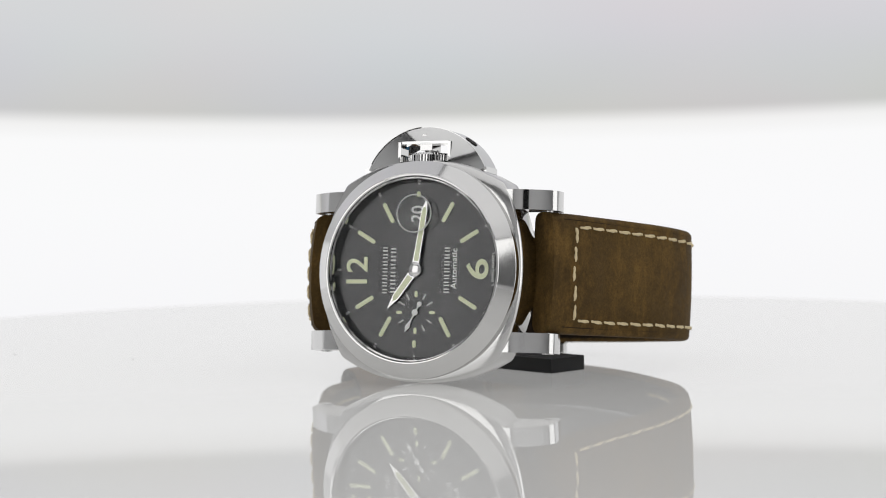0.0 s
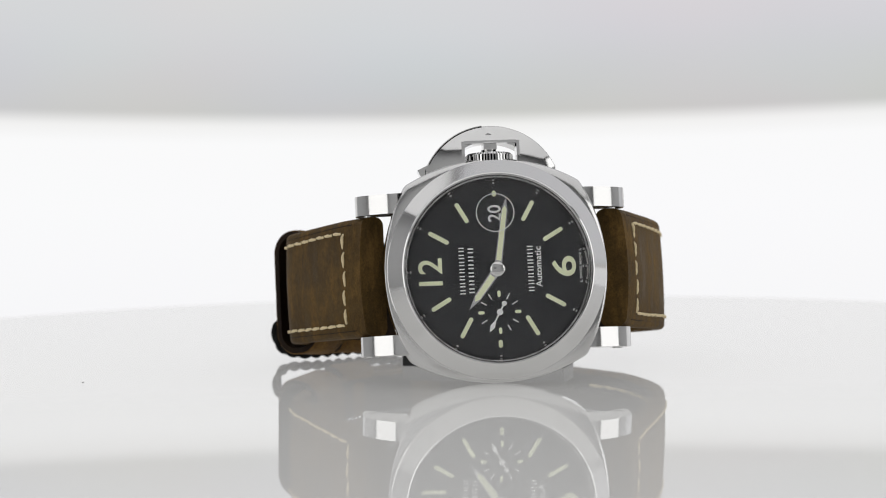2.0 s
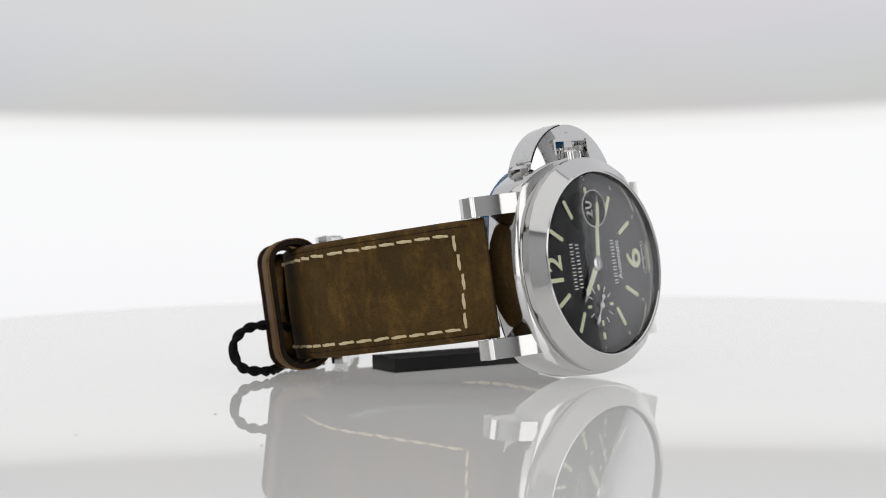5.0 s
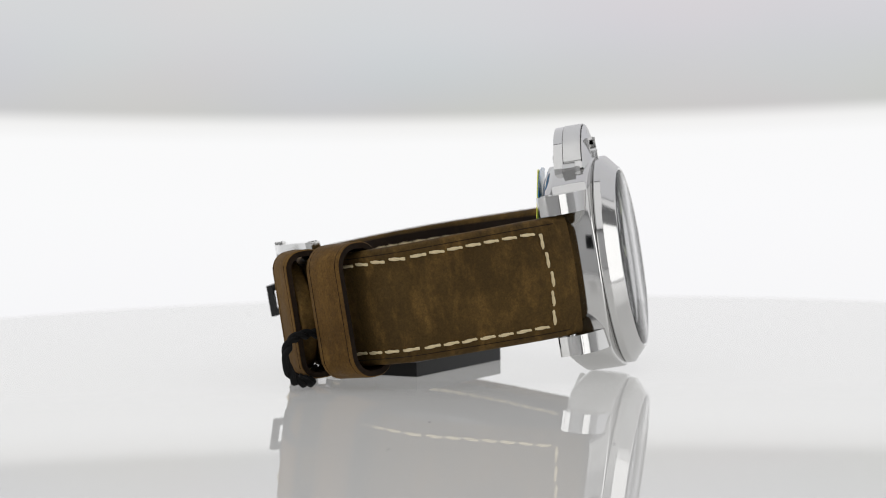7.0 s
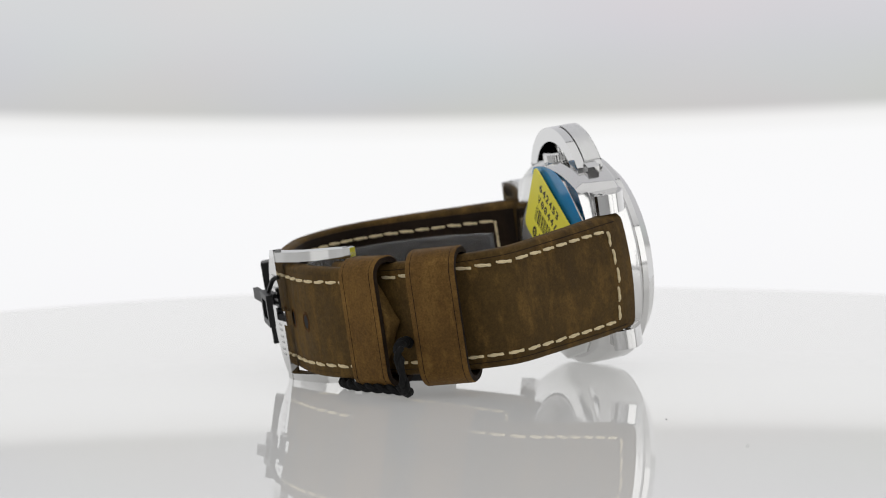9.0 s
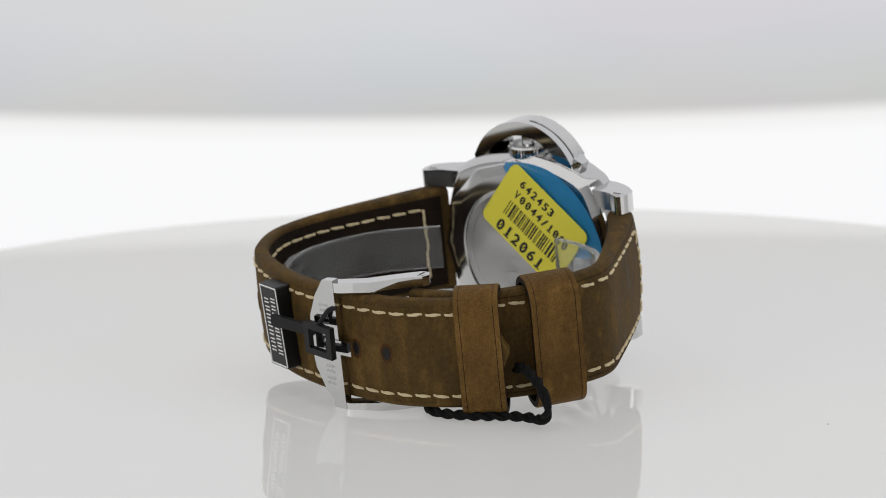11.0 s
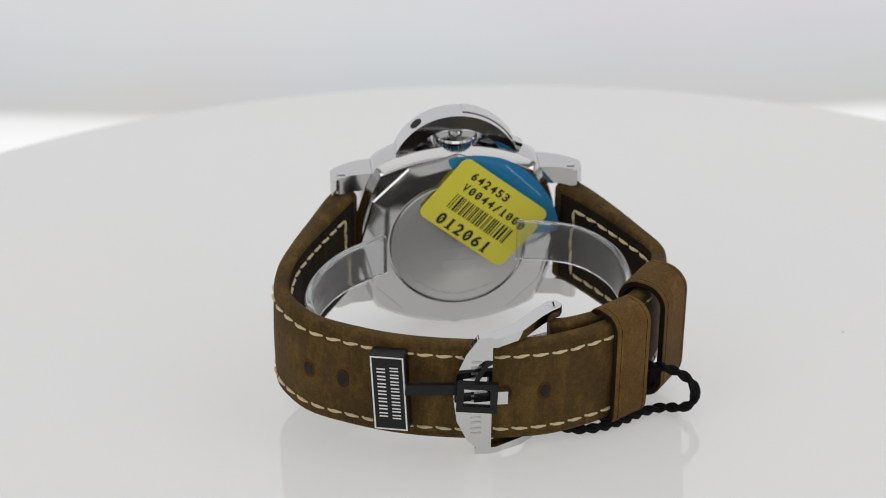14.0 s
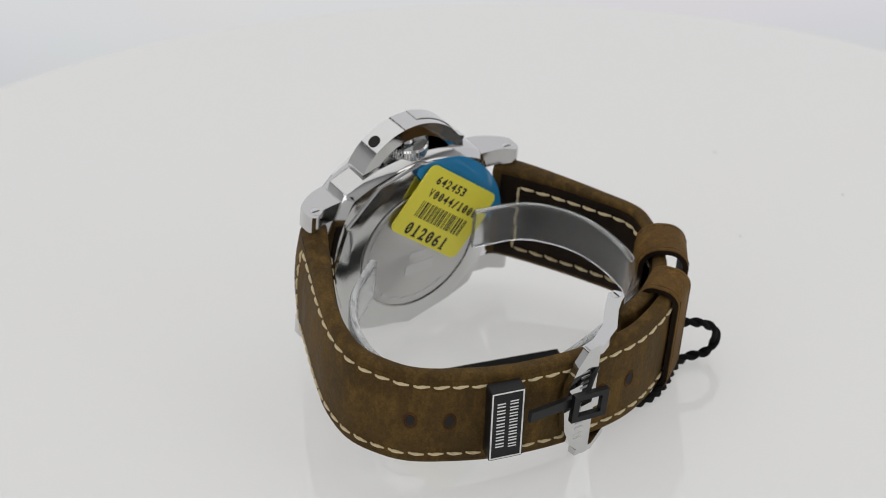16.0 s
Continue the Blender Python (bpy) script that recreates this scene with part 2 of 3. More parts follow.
def band(line, sign, s0, s1, width, thick, n=90, corner=0.3, k=4, tip=0.0, crown=None):
    """A leather band across x that follows a line in y, z; sign turns its outer side."""
    sections = []
    for i in range(n + 1):
        s = s0 + (s1 - s0) * i / n
        c, w = line.at(s), line.way(s)
        out = Vector((0, w.z, -w.y)) * sign
        wd, th = width(s), thick(s)
        if tip and s > s1 - tip:
            q = (s - s1 + tip) / tip
            wd = max(wd * (1 - q ** 2.2), 1.0)
        r = min(corner * th, th * 0.49, wd * 0.4)
        ring = []
        pts = round_rect(wd, th, r, k)
        for j, ((a, b), (c2, d)) in enumerate(zip(pts, pts[1:] + pts[:1])):
            ring.append((a, b))
            if j in (k, 3 * k + 2):
                ring += [(a + (c2 - a) * q / 8, b) for q in range(1, 8)]
        dome = crown(s) if crown else 0.0
        sections.append([c + Vector((a, 0, 0)) + out * (b + (dome * max(0, 1 - (2 * a / wd) ** 2) if b > 0 else 0)) for a, b in ring])
    return loft(sections)


def tube(line, radius, n=80, k=8, twist=0.0, offset=0.0, phase=0.0, side=Vector((0, 0, 1))):
    sections = []
    for i in range(n + 1):
        s = line.length * i / n
        c, w = line.at(s), line.way(s)
        u = w.cross(side)
        u = u.normalized() if u.length > 1e-4 else w.orthogonal().normalized()
        v = w.cross(u)
        a = phase + twist * s
        c = c + (u * math.cos(a) + v * math.sin(a)) * offset
        sections.append([c + (u * math.cos(2 * math.pi * j / k) + v * math.sin(2 * math.pi * j / k)) * radius for j in range(k)])
    return loft(sections)


def joined(*bms):
    out = bmesh.new()
    for b in bms:
        me = bpy.data.meshes.new("joint")
        b.to_mesh(me)
        b.free()
        out.from_mesh(me)
        bpy.data.meshes.remove(me)
    return out


def lettering(name, body, height, place, mat, parent, width=None, depth=0.05, label="", offset=0.012):
    """Words in the built-in font, as a mesh, centred at a placing."""
    cu = bpy.data.curves.new(name, "FONT")
    cu.body, cu.size, cu.align_x, cu.align_y, cu.extrude = body, 1.0, "CENTER", "CENTER", 0.0
    cu.resolution_u = 4
    cu.offset = offset
    tmp = new(name, cu)
    me = bpy.data.meshes.new_from_object(tmp.evaluated_get(bpy.context.evaluated_depsgraph_get()))
    bpy.data.objects.remove(tmp)
    bm = bmesh.new()
    bm.from_mesh(me)
    bpy.data.meshes.remove(me)
    bpy.data.curves.remove(cu)
    xs, ys = [v.co.x for v in bm.verts], [v.co.y for v in bm.verts]
    w, h = max(xs) - min(xs), max(ys) - min(ys)
    ky = height / h
    kx = width / w if width else ky
    for v in bm.verts:
        v.co = Vector(((v.co.x - (max(xs) + min(xs)) / 2) * kx, (v.co.y - (max(ys) + min(ys)) / 2) * ky, 0))
    up = bmesh.ops.extrude_face_region(bm, geom=bm.faces[:])
    bmesh.ops.translate(bm, vec=(0, 0, depth), verts=[g for g in up["geom"] if isinstance(g, bmesh.types.BMVert)])
    bmesh.ops.transform(bm, matrix=place, verts=bm.verts)
    return part(name, bm, mat, parent, label)


def bars(name, count, length, height, place, mat, parent, label=""):
    """A row of plain bars in place of a trade word."""
    step = length / count
    for i in range(count):
        x = -length / 2 + i * step
        for k in (0.12, 0.56):
            part(name, block(x + k * step, x + (k + 0.17) * step, -height / 2, height / 2, 0, 0.05, 0, place), mat, parent, label)


# ---- the place ----
def big(name, bm, mat, label, kind="structure", category=""):
    bmesh.ops.scale(bm, vec=(1000, 1000, 1000), verts=bm.verts)
    ob = new(name, finish(name, bm, mat))
    return tagged(ob, label, category, "", kind)


def slab(x0, x1, y0, y1, z0, z1):
    return block(x0, x1, y0, y1, z0, z1, 0)


ROOM_Z = -0.11
big("floor", slab(-1.5, 1.5, -1.4, 0.238, ROOM_Z - 0.05, ROOM_Z), WALL, "white fabric floor of the light tent")
big("wall_left", slab(-1.55, -1.5, -1.4, 0.238, ROOM_Z, 1.2), WALL, "white fabric side wall of the light tent")
big("wall_right", slab(1.5, 1.55, -1.4, 0.238, ROOM_Z, 1.2), WALL, "white fabric side wall of the light tent")
# unseen front wall, its opening and dark panel added to darken the dial's reflection
big("wall_front_left", slab(-1.5, -0.21, -1.45, -1.4, ROOM_Z, 1.2), WALL, "white fabric front wall of the light tent")
big("wall_front_right", slab(0.06, 1.5, -1.45, -1.4, ROOM_Z, 1.2), WALL, "white fabric front wall of the light tent")
big("wall_front_top", slab(-0.21, 0.06, -1.45, -1.4, 0.56, 1.2), WALL, "white fabric over the unseen dark opening")
big("wall_front_low", slab(-0.21, 0.06, -1.45, -1.4, ROOM_Z, 0.29), WALL, "white fabric under the unseen dark opening")
big("dark_panel", slab(-1.5, 1.5, -2.05, -2.0, ROOM_Z, 1.2), DIM, "unseen dark cloth added to darken the dial's reflection")
big("ceiling", slab(-1.55, 1.55, -2.05, 0.27, 1.2, 1.25), WALL, "white fabric top of the light tent")
bd = big("backdrop", slab(-1.5, 1.5, 0, 0.03, -0.11, 1.2), BACKDROP, "pale backdrop with its own glow and a grey upper band")
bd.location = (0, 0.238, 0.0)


def softbox(label, w, h, mat, m):
    ob = new("softbox")
    tagged(ob, label, "softbox", "softboxes of the light tent")
    part("diffuser", block(-w / 2, w / 2, -h / 2, h / 2, 0, 4, 0), mat, ob, "glowing white diffuser")
    rim = [block(-w / 2 - 20, w / 2 + 20, s * h / 2 - 10, s * h / 2 + 10, -30, 10, 2) for s in (-1, 1)]
    rim += [block(s * w / 2 - 10, s * w / 2 + 10, -h / 2, h / 2, -30, 10, 2) for s in (-1, 1)]
    for r in rim:
        part("frame", r, FRAME, ob, "black frame")
    part("back", block(-w / 2, w / 2, -h / 2, h / 2, -30, -22, 1), FRAME, ob, "black back panel")
    ob.matrix_world = m
    return ob


# softboxes out of view, added to light the watch and show in its steel
top_box = softbox("large unseen overhead softbox with a white diffuser", 2500, 1500, DIFFUSER_TOP, pose(0, -0.55, 1.05, 180, 0, 0))
for x in (-500, 500):
    part("hanger", lathe([(8, 25), (8, 150)], 12, "z", (x, 0, -175)), FRAME, top_box, "black hanger rod")
for sx in (-1, 1):
    sb_x, sb_y = (1.0, -1.0) if sx < 0 else (1.2, -0.6)
    sb_m = look((sx * sb_x, sb_y, 0.3), (0, 0, 0.05)) @ pose(0, 0, 0, 0, 180, 0)
    side_box = softbox("tall unseen side softbox with a white diffuser on a stand", 900, 1000, DIFFUSER_SIDE, sb_m)
    foot = sb_m.inverted() @ Vector((sx * (sb_x + 0.04), sb_y - 0.04, ROOM_Z))
    part("stand", tube(Line([(0, 0, -28), tuple(foot * 1000)]), 12, 4, 10, side=Vector((1, 0, 0))), FRAME, side_box, "black stand pole")

# turntable: a round glossy plate on a motor column
turntable = thing("turntable", "round glossy white acrylic turntable plate with an added glow", "turntable")
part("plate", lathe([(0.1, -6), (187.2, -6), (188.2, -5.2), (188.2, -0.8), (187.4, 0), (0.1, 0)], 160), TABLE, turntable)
part("hub", lathe([(20, -57), (20, -14), (55, -12), (55, -6.1)], 48), FRAME, turntable, "dark motor hub")


big("pedestal", lathe([(0.09, ROOM_Z), (0.09, ROOM_Z + 0.02), (0.06, -0.065), (0.06, -0.0575)], 48), FRAME, "dark round pedestal under the turntable")
rng = random.Random(11)
specks = []
for i in range(4):
    r, a = rng.uniform(60, 175), rng.uniform(0, 2 * math.pi)
    specks.append(lathe([(0.05, 0.0), (rng.uniform(0.12, 0.3), 0.01), (0.05, 0.12)], 7, "z", (r * math.cos(a), r * math.sin(a), 0)))
tagged(part("dust", joined(*specks), FRAME, turntable, "few dark dust specks"), kind="stuff")


# ---- the watch ----
watch = thing("wristwatch", "steel wristwatch with a black dial and distressed brown leather strap", "wristwatch", "", STAND)


def cushion(a, z, bow=34.0, m=36):
    """A square of four bowed sides with its half width a."""
    c = a
    for _ in range(40):
        c = a - (bow - math.sqrt(bow * bow - c * c))
    out = []
    for q in range(4):
        turn = Matrix.Rotation(math.pi / 2 * q, 2)
        for i in range(m):
            y = c * (-0.985 + 1.97 * i / (m - 1))
            p = turn @ Vector((a - (bow - math.sqrt(bow * bow - y * y)), y))
            out.append(Vector((p.x, p.y, z)))
    return out


def shoulder(a, drop):
    """The case's upper edge: level under the bezel, falling away to the four corners."""
    return [Vector((p.x, p.y, drop - 1.3 - 0.36 * max(0.0, math.hypot(p.x, p.y) - 21.6))) for p in cushion(a, 0)]


seat = [Vector((p.x, p.y, 0)).normalized() * 21.3 + Vector((0, 0, -1.22)) for p in cushion(21.7, 0)]
case = part("case", loft([cushion(19.6, -11.0), cushion(20.4, -10.8), cushion(21.8, -9.3), cushion(22.0, -8.8), cushion(22.1, -5),
                          shoulder(22.05, -0.4), shoulder(21.95, -0.15), shoulder(21.75, 0.0), seat]), STEEL, watch, "polished steel cushion case", 26)
for sx in (-1, 1):
    for sy in (-1, 1):
        # lug: seen from its side, thick at the case and cut off square at the end
        side = [(17.5, -2.15)]
        for k in range(12):
            y0, z0 = side[-1]
            side.append((y0 + 0.75, z0 - 0.75 * math.tan(radians(4 + 3.6 * k))))
        side += [(26.9, side[-1][1] - 0.6), (26.9, -9.6), (26.5, -10.8), (25.8, -11.2), (24.9, -10.9), (22.6, -9.4), (17.5, -8.8)]
        m = Matrix(((0, 0, 1, 0), (sy, 0, 0, 0), (0, 1, 0, 0), (0, 0, 0, 1)))
        bm = prism(side, 12.0 if sx > 0 else -15.9, 15.9 if sx > 0 else -12.0, 0.35, m)
        lug = part("lug", bm, STEEL, watch, "polished steel lug")
        sc = lathe([(0.1, 0), (1.15, 0), (1.15, 0.25), (0.1, 0.25)], 24, "x", (15.75 if sx > 0 else -16.0, sy * 24.6, -9.3))
        part("screw", sc, BRUSHED, lug, "slotted screw")
        part("screw_slot_shade", block(0, 0.08, -0.85, 0.85, -0.16, 0.16, 0, Matrix.Translation((15.97 if sx > 0 else -16.05, sy * 24.6, -9.3))), RECESS_SHADE, lug)
for sy in (-1, 1):
    part("lug_bar", lathe([(0.9, -12), (0.9, 12)], 20, "x", (0, sy * 24.4, -8.6)), MIRROR, watch, "steel strap bar")
part("bezel", lathe([(18.12, 0.2), (18.12, 2.3), (18.2, 2.62), (18.4, 2.82), (18.62, 2.86), (18.84, 2.74), (18.95, 2.6), (21.45, 0.42), (21.55, 0.3), (21.6, -0.95), (21.4, -1.2), (18.3, -1.2)],
                    180, closed=True), STEEL, watch, "polished steel bezel", 16)
part("rehaut", lathe([(18.1, 1.9), (18.1, -0.4), (17.25, -0.4), (17.25, 0.05), (17.9, 1.9)], 128, closed=True), STEEL, watch, "steel inner ring")
crystal = part("crystal", lathe([(0.1, 1.9), (18.1, 1.9), (18.1, 2.6), (17.7, 2.85), (0.1, 2.95)], 128), GLASS, watch, "clear flat sapphire crystal")
crystal.visible_shadow = False
dial = part("dial", lathe([(0.1, -0.6), (17.3, -0.6), (17.3, -0.02), (0.1, -0.02)], 128), DIAL, watch, "matt black dial")


def marker(r0, r1, w, hour, mat, parent, name="hour_marker", centre=(0, 0), h=0.14):
    a = hour * math.pi / 6
    m = Matrix.Translation((centre[0], centre[1], 0)) @ Matrix.Rotation(-a, 4, "Z") @ Matrix.Translation((0, (r0 + r1) / 2, 0))
    return part(name, prism(round_rect(w, r1 - r0, w * 0.45, 3), -0.02, h, 0, m), mat, parent)


for hr in (1, 2, 4, 5, 7, 8, 10, 11):
    marker(10.8, 15.25, 0.85, hr, LUME, dial)
marker(14.2, 15.5, 0.8, 3, LUME, dial)
marker(13.9, 15.4, 0.8, 9, LUME, dial)
for hr in range(12):
    a = hr * math.pi / 6
    part("hour_dot", block(-0.22, 0.22, -0.09, 0.09, -0.02, 0.06, 0, Matrix.Rotation(-a, 4, "Z") @ Matrix.Translation((0, 17.0, 0))), PRINT, dial, "tiny white tick")
lettering("numeral", "12", 4.7, Matrix.Translation((-0.1, 13.2, 0)), LUME, dial, 5.3, 0.14, "pale lume numeral twelve")
lettering("numeral", "6", 4.8, Matrix.Translation((0.1, -13.2, 0)), LUME, dial, 4.0, 0.14, "pale lume numeral six")
bars("print_bar", 7, 9.7, 1.05, Matrix.Translation((0, 6.95, 0)), PRINT, dial, "white printed bar")
bars("print_bar", 6, 9.4, 1.05, Matrix.Translation((0, 5.15, 0)), PRINT, dial, "white printed bar")
bars("print_bar", 7, 9.4, 1.15, Matrix.Translation((0, -6.6, 0)), PRINT, dial, "white printed bar")
lettering("printed_word", "Automatic", 1.25, Matrix.Translation((0.2, -8.15, 0)), PRINT, dial, 8.0, 0.05, "white printed word")
lettering("printed_word", "L SWISS MADE L", 0.5, Matrix.Translation((0.2, -16.5, 0)), PRINT, dial, 6.6, 0.05, "small white printed words")
# small seconds
SUB = (-8.45, -0.1)
for i in range(12):
    if i % 3 == 0:
        marker(3.0, 4.25, 0.62, i, LUME, dial, "seconds_marker", SUB)
    else:
        marker(2.9, 4.2, 0.2, i, PRINT, dial, "seconds_marker", SUB)
# date window with its round lens
part("date_window", prism(round_rect(3.1, 2.5, 0.25), 0, 0.06, 0, Matrix.Translation((11.0, 0.1, 0))), DIAL, dial, "black date disc in a window")
lettering("date", "20", 2.6, Matrix.Translation((11.0, 0.1, 0.06)), PRINT, dial, 3.2, 0.05, "white date numeral")
lens = part("date_lens", lathe([(3.65, 1.95), (3.65, 1.7), (3.2, 1.5), (2.4, 1.25), (1.4, 1.08), (0.1, 1.0)][::-1], 64, "z", (11.0, 0.1, 0)), LENS, watch, "round magnifying lens under the crystal")
lens.visible_shadow = False
part("lens_rim", lathe([(3.62, 1.6), (3.78, 1.6), (3.78, 1.88), (3.62, 1.88)], 64, "z", (11.0, 0.1, 0), True), PRINT, watch, "pale lens rim")


def hand(name, base, tip, w, z, tail=0.0):
    b, t = Vector((*base, 0)), Vector((*tip, 0))
    d = (t - b).length
    m = axes_at((base[0], base[1], z), t - b, Vector((0, 0, 1)).cross(t - b))
    ob = part(name, prism([(-tail, -w * 0.5), (d - 1.7 * w, -w * 0.42), (d, 0), (d - 1.7 * w, w * 0.42), (-tail, w * 0.5)], 0, 0.16, 0.04, m), STEEL, watch, "polished steel hand with lume inlay")
    part("lume_inlay", prism([(1.7, -w * 0.34), (d - 1.6 * w, -w * 0.3), (d - 1.1 * w, 0), (d - 1.6 * w, w * 0.3), (1.7, w * 0.34)], 0.165, 0.2, 0, m), LUME, ob)
    return ob


hand("hour_hand", (0, 0), (-7.8, 5.9), 1.75, 0.55)
hand("minute_hand", (0, 0), (14.0, -2.2), 1.45, 0.8)
part("hand_hub", lathe([(0.1, 0.3), (1.45, 0.3), (1.45, 1.0), (1.2, 1.15), (0.1, 1.2)], 32), STEEL, watch)
ob = part("seconds_hand", joined(prism([(-0.15, 0.3), (-0.15, 2.0), (-0.5, 3.2), (0, 4.4), (0.5, 3.2), (0.15, 2.0), (0.15, 0.3)], 0.3, 0.42, 0,
                                       Matrix.Translation((*SUB, 0)) @ Matrix.Rotation(radians(61), 4, "Z")),
                                 prism(round_rect(0.3, 1.8, 0.1), 0.3, 0.42, 0, Matrix.Translation((*SUB, 0)) @ Matrix.Rotation(radians(61), 4, "Z") @ Matrix.Translation((0, -0.9, 0))),
                                 lathe([(0.1, 0.3), (0.5, 0.3), (0.5, 0.45), (0.1, 0.45)], 20, "z", (SUB[0] + 0.875 * 1.9, SUB[1] - 0.484 * 1.9, 0)),
                                 lathe([(0.1, 0.3), (0.62, 0.3), (0.62, 0.6), (0.1, 0.6)], 24, "z", (*SUB, 0))), PRINT, watch, "white small seconds hand")

# crown and its bridge
CX, CR = 14.7, 14.0


def arch(r0, r1, a0, a1, z0, z1, bevel=0.25, n=40):
    pts = [(CX + r1 * math.cos(radians(a0 + (a1 - a0) * i / n)), r1 * math.sin(radians(a0 + (a1 - a0) * i / n))) for i in range(n + 1)]
    pts += [(CX + r0 * math.cos(radians(a1 - (a1 - a0) * i / n)), r0 * math.sin(radians(a1 - (a1 - a0) * i / n))) for i in range(n + 1)]
    bm = prism(pts, z0, z1)
    ed = [e for e in bm.edges if e.is_manifold and e.calc_face_angle(0) > radians(40)]
    bmesh.ops.bevel(bm, geom=ed, offset=bevel, segments=2, affect="EDGES", clamp_overlap=True)
    return bm


guard = part("crown_guard", arch(11.0, CR, -67, 67, -8.6, -3.0), MIRROR, watch, "polished steel crown guard bridge", 40)
front = []
for i in range(81):
    a = radians(-66.5 + 133 * i / 80)
    ca, sa = math.cos(a), abs(math.sin(a))
    r0 = 10.6 / ca if 10.6 * sa / ca <= 5.3 else 5.3 / sa if 5.3 * ca / sa >= 4.7 else 4.7 / ca
    r1 = 13.9
    sec = [(r0 + (r1 - r0) * j / 6) for j in range(7)]
    ring = [(r, -0.95 - 0.1 * (r - 4.5) - 0.011 * (r - 4.5) ** 2) for r in sec] + [(r1, -4.4), (r0, -4.4)]
    front.append([Vector((CX + r * ca, r * math.sin(a), z)) for r, z in ring])
part("front_plate", loft(front), MIRROR, guard, "polished domed front", 40)
for y in (-5.45, 5.45):
    part("window_frame", block(19.6, 25.6, y - 0.3, y + 0.3, -5.2, -1.75, 0.1), MIRROR, guard, "polished window edge")
part("window_frame", block(25.2, 25.75, -5.15, 5.15, -5.2, -2.0, 0.1), MIRROR, guard, "polished window edge")
part("guard_screw", lathe([(0.1, -3.2), (0.65, -3.2), (0.65, -2.35), (0.1, -2.35)], 20, "z", (26.6, 0.3, 0)), BRUSHED, guard)
lever = part("lever", arch(CR - 0.3, CR + 0.2, 6, 60, -6.6, -3.0, 0.08), BRUSHED, guard, "brushed steel locking lever")
for z in (-6.68, -2.92):
    part("lever_gap_shade", arch(CR - 0.2, CR + 0.03, 6, 61, z - 0.08, z + 0.08, 0.01), RECESS_SHADE, guard, "thin dark strip for the shade in the gap")
part("lever_tab", block(-0.9, 0.9, -1.2, 1.2, -1.3, 1.3, 0.3, Matrix.Translation((20.2, 13.0, -5.6)) @ Matrix.Rotation(radians(25), 4, "Z")), MIRROR, lever)
part("pivot_hole_shade", lathe([(0.1, 0), (1.35, 0), (1.35, 0.12), (0.1, 0.12)], 28, "x", (0, 0, 0)), RECESS_SHADE, guard, "dark disc for the shade in the pivot hole").matrix_local = (
    Matrix.Translation(Vector((CX, 0, -5.8)) * MM) @ Matrix.Rotation(radians(-37), 4, "Z") @ Matrix.Translation((CR * MM, 0, 0)))
for a in (-66, 66):
    part("guard_foot", block(-1.1, 1.0, -1.3, 1.3, -8.6, -3.4, 0.4, Matrix.Translation((19.6, 11.6 * (1 if a > 0 else -1), 0))), MIRROR, guard, "polished foot")
part("crown", lathe([(0.2, 20.6), (4.3, 20.6), (4.75, 21.0), (4.75, 23.0), (4.3, 23.4), (1.6, 23.5), (1.5, 24.2), (0.2, 24.2)], 144, "x", (0, 0, -5.6),
                    turns=lambda i, r, h: 0.955 if r > 4.6 and i % 3 == 0 else 1.0), MIRROR, watch, "knurled steel winding crown", 20)
part("crown_lever_nose", block(-1.0, 1.0, -1.3, 1.3, -2.0, 2.0, 0.2, Matrix.Translation((25.0, 0, -4.6))), STEEL, guard)

# case back
def facets(i, r, h):
    """Twelve flats round the outer edge of the case back."""
    return math.cos(radians(15)) / math.cos(radians((i * 2.5) % 30 - 15)) if r > 18.5 else 1.0


back = part("case_back", lathe([(20.9, -10.5), (20.9, -11.3), (20.6, -11.6), (18.2, -12.15), (17.4, -12.28), (16.2, -12.45), (15.0, -12.6), (14.7, -12.5), (14.5, -12.35), (14.5, -10.6)], 144, turns=facets),
            BACK_RIM, watch, "polished steel screw-down case back", 20)
part("back_disc", lathe([(14.4, -11.5), (14.4, -12.55), (14.2, -12.7), (0.1, -12.8)], 144), BACK_STEEL, back, "radially brushed steel centre")
for i in range(16):
    a = radians(14 * i + 150)
    m = Matrix.Rotation(a, 4, "Z") @ Matrix.Translation((12.8, 0, -12.78))
    part("engraving", block(-0.35, 0.35, -0.9, 0.9, -0.02, 0.03, 0, m), ETCHED, back)
part("engraving", prism(round_rect(2.6, 7.2, 0.4), -12.84, -12.78, 0, Matrix.Translation((-5.2, 0.5, 0))), ETCHED, back)
part("engraving", prism(round_rect(1.4, 4.4, 0.3), -12.84, -12.78, 0, Matrix.Translation((-1.6, 0, 0))), ETCHED, back)

# strap, in two pieces
LONG = Line([(0, -23.6, -7.6), (0, -26.3, -12.5), (0, -29.8, -19.5), (0, -34.3, -28.5), (0, -37.6, -37), (0, -38.7, -45.8), (0, -36.2, -52.6),
             (0, -32.6, -57.2), (0, -26.6, -61), (0, -18.5, -64.8), (0, -9.5, -67.3), (0, 0, -68.6), (0, 11, -68.4), (0, 20, -65.6), (0, 27.5, -61.6), (0, 32.2, -58.6)])
SHORT = Line([(0, 23.6, -7.6), (0, 27.0, -12.5), (0, 31.2, -20), (0, 35.4, -28.5), (0, 38.6, -36.2), (0, 37.9, -41.5), (0, 35.2, -47.3),
              (0, 32.4, -52.2), (0, 28.4, -56.4), (0, 23.0, -59.8), (0, 17, -62), (0, 12.6, -62.4)])


def strap_width(s):
    return 23.7 - 1.5 * min(max((s - 8) / 50, 0), 1)


def strap_dome(s):
    return 0.35 + 0.75 * max(0.0, 1 - max(s - 4, 0) / 30)


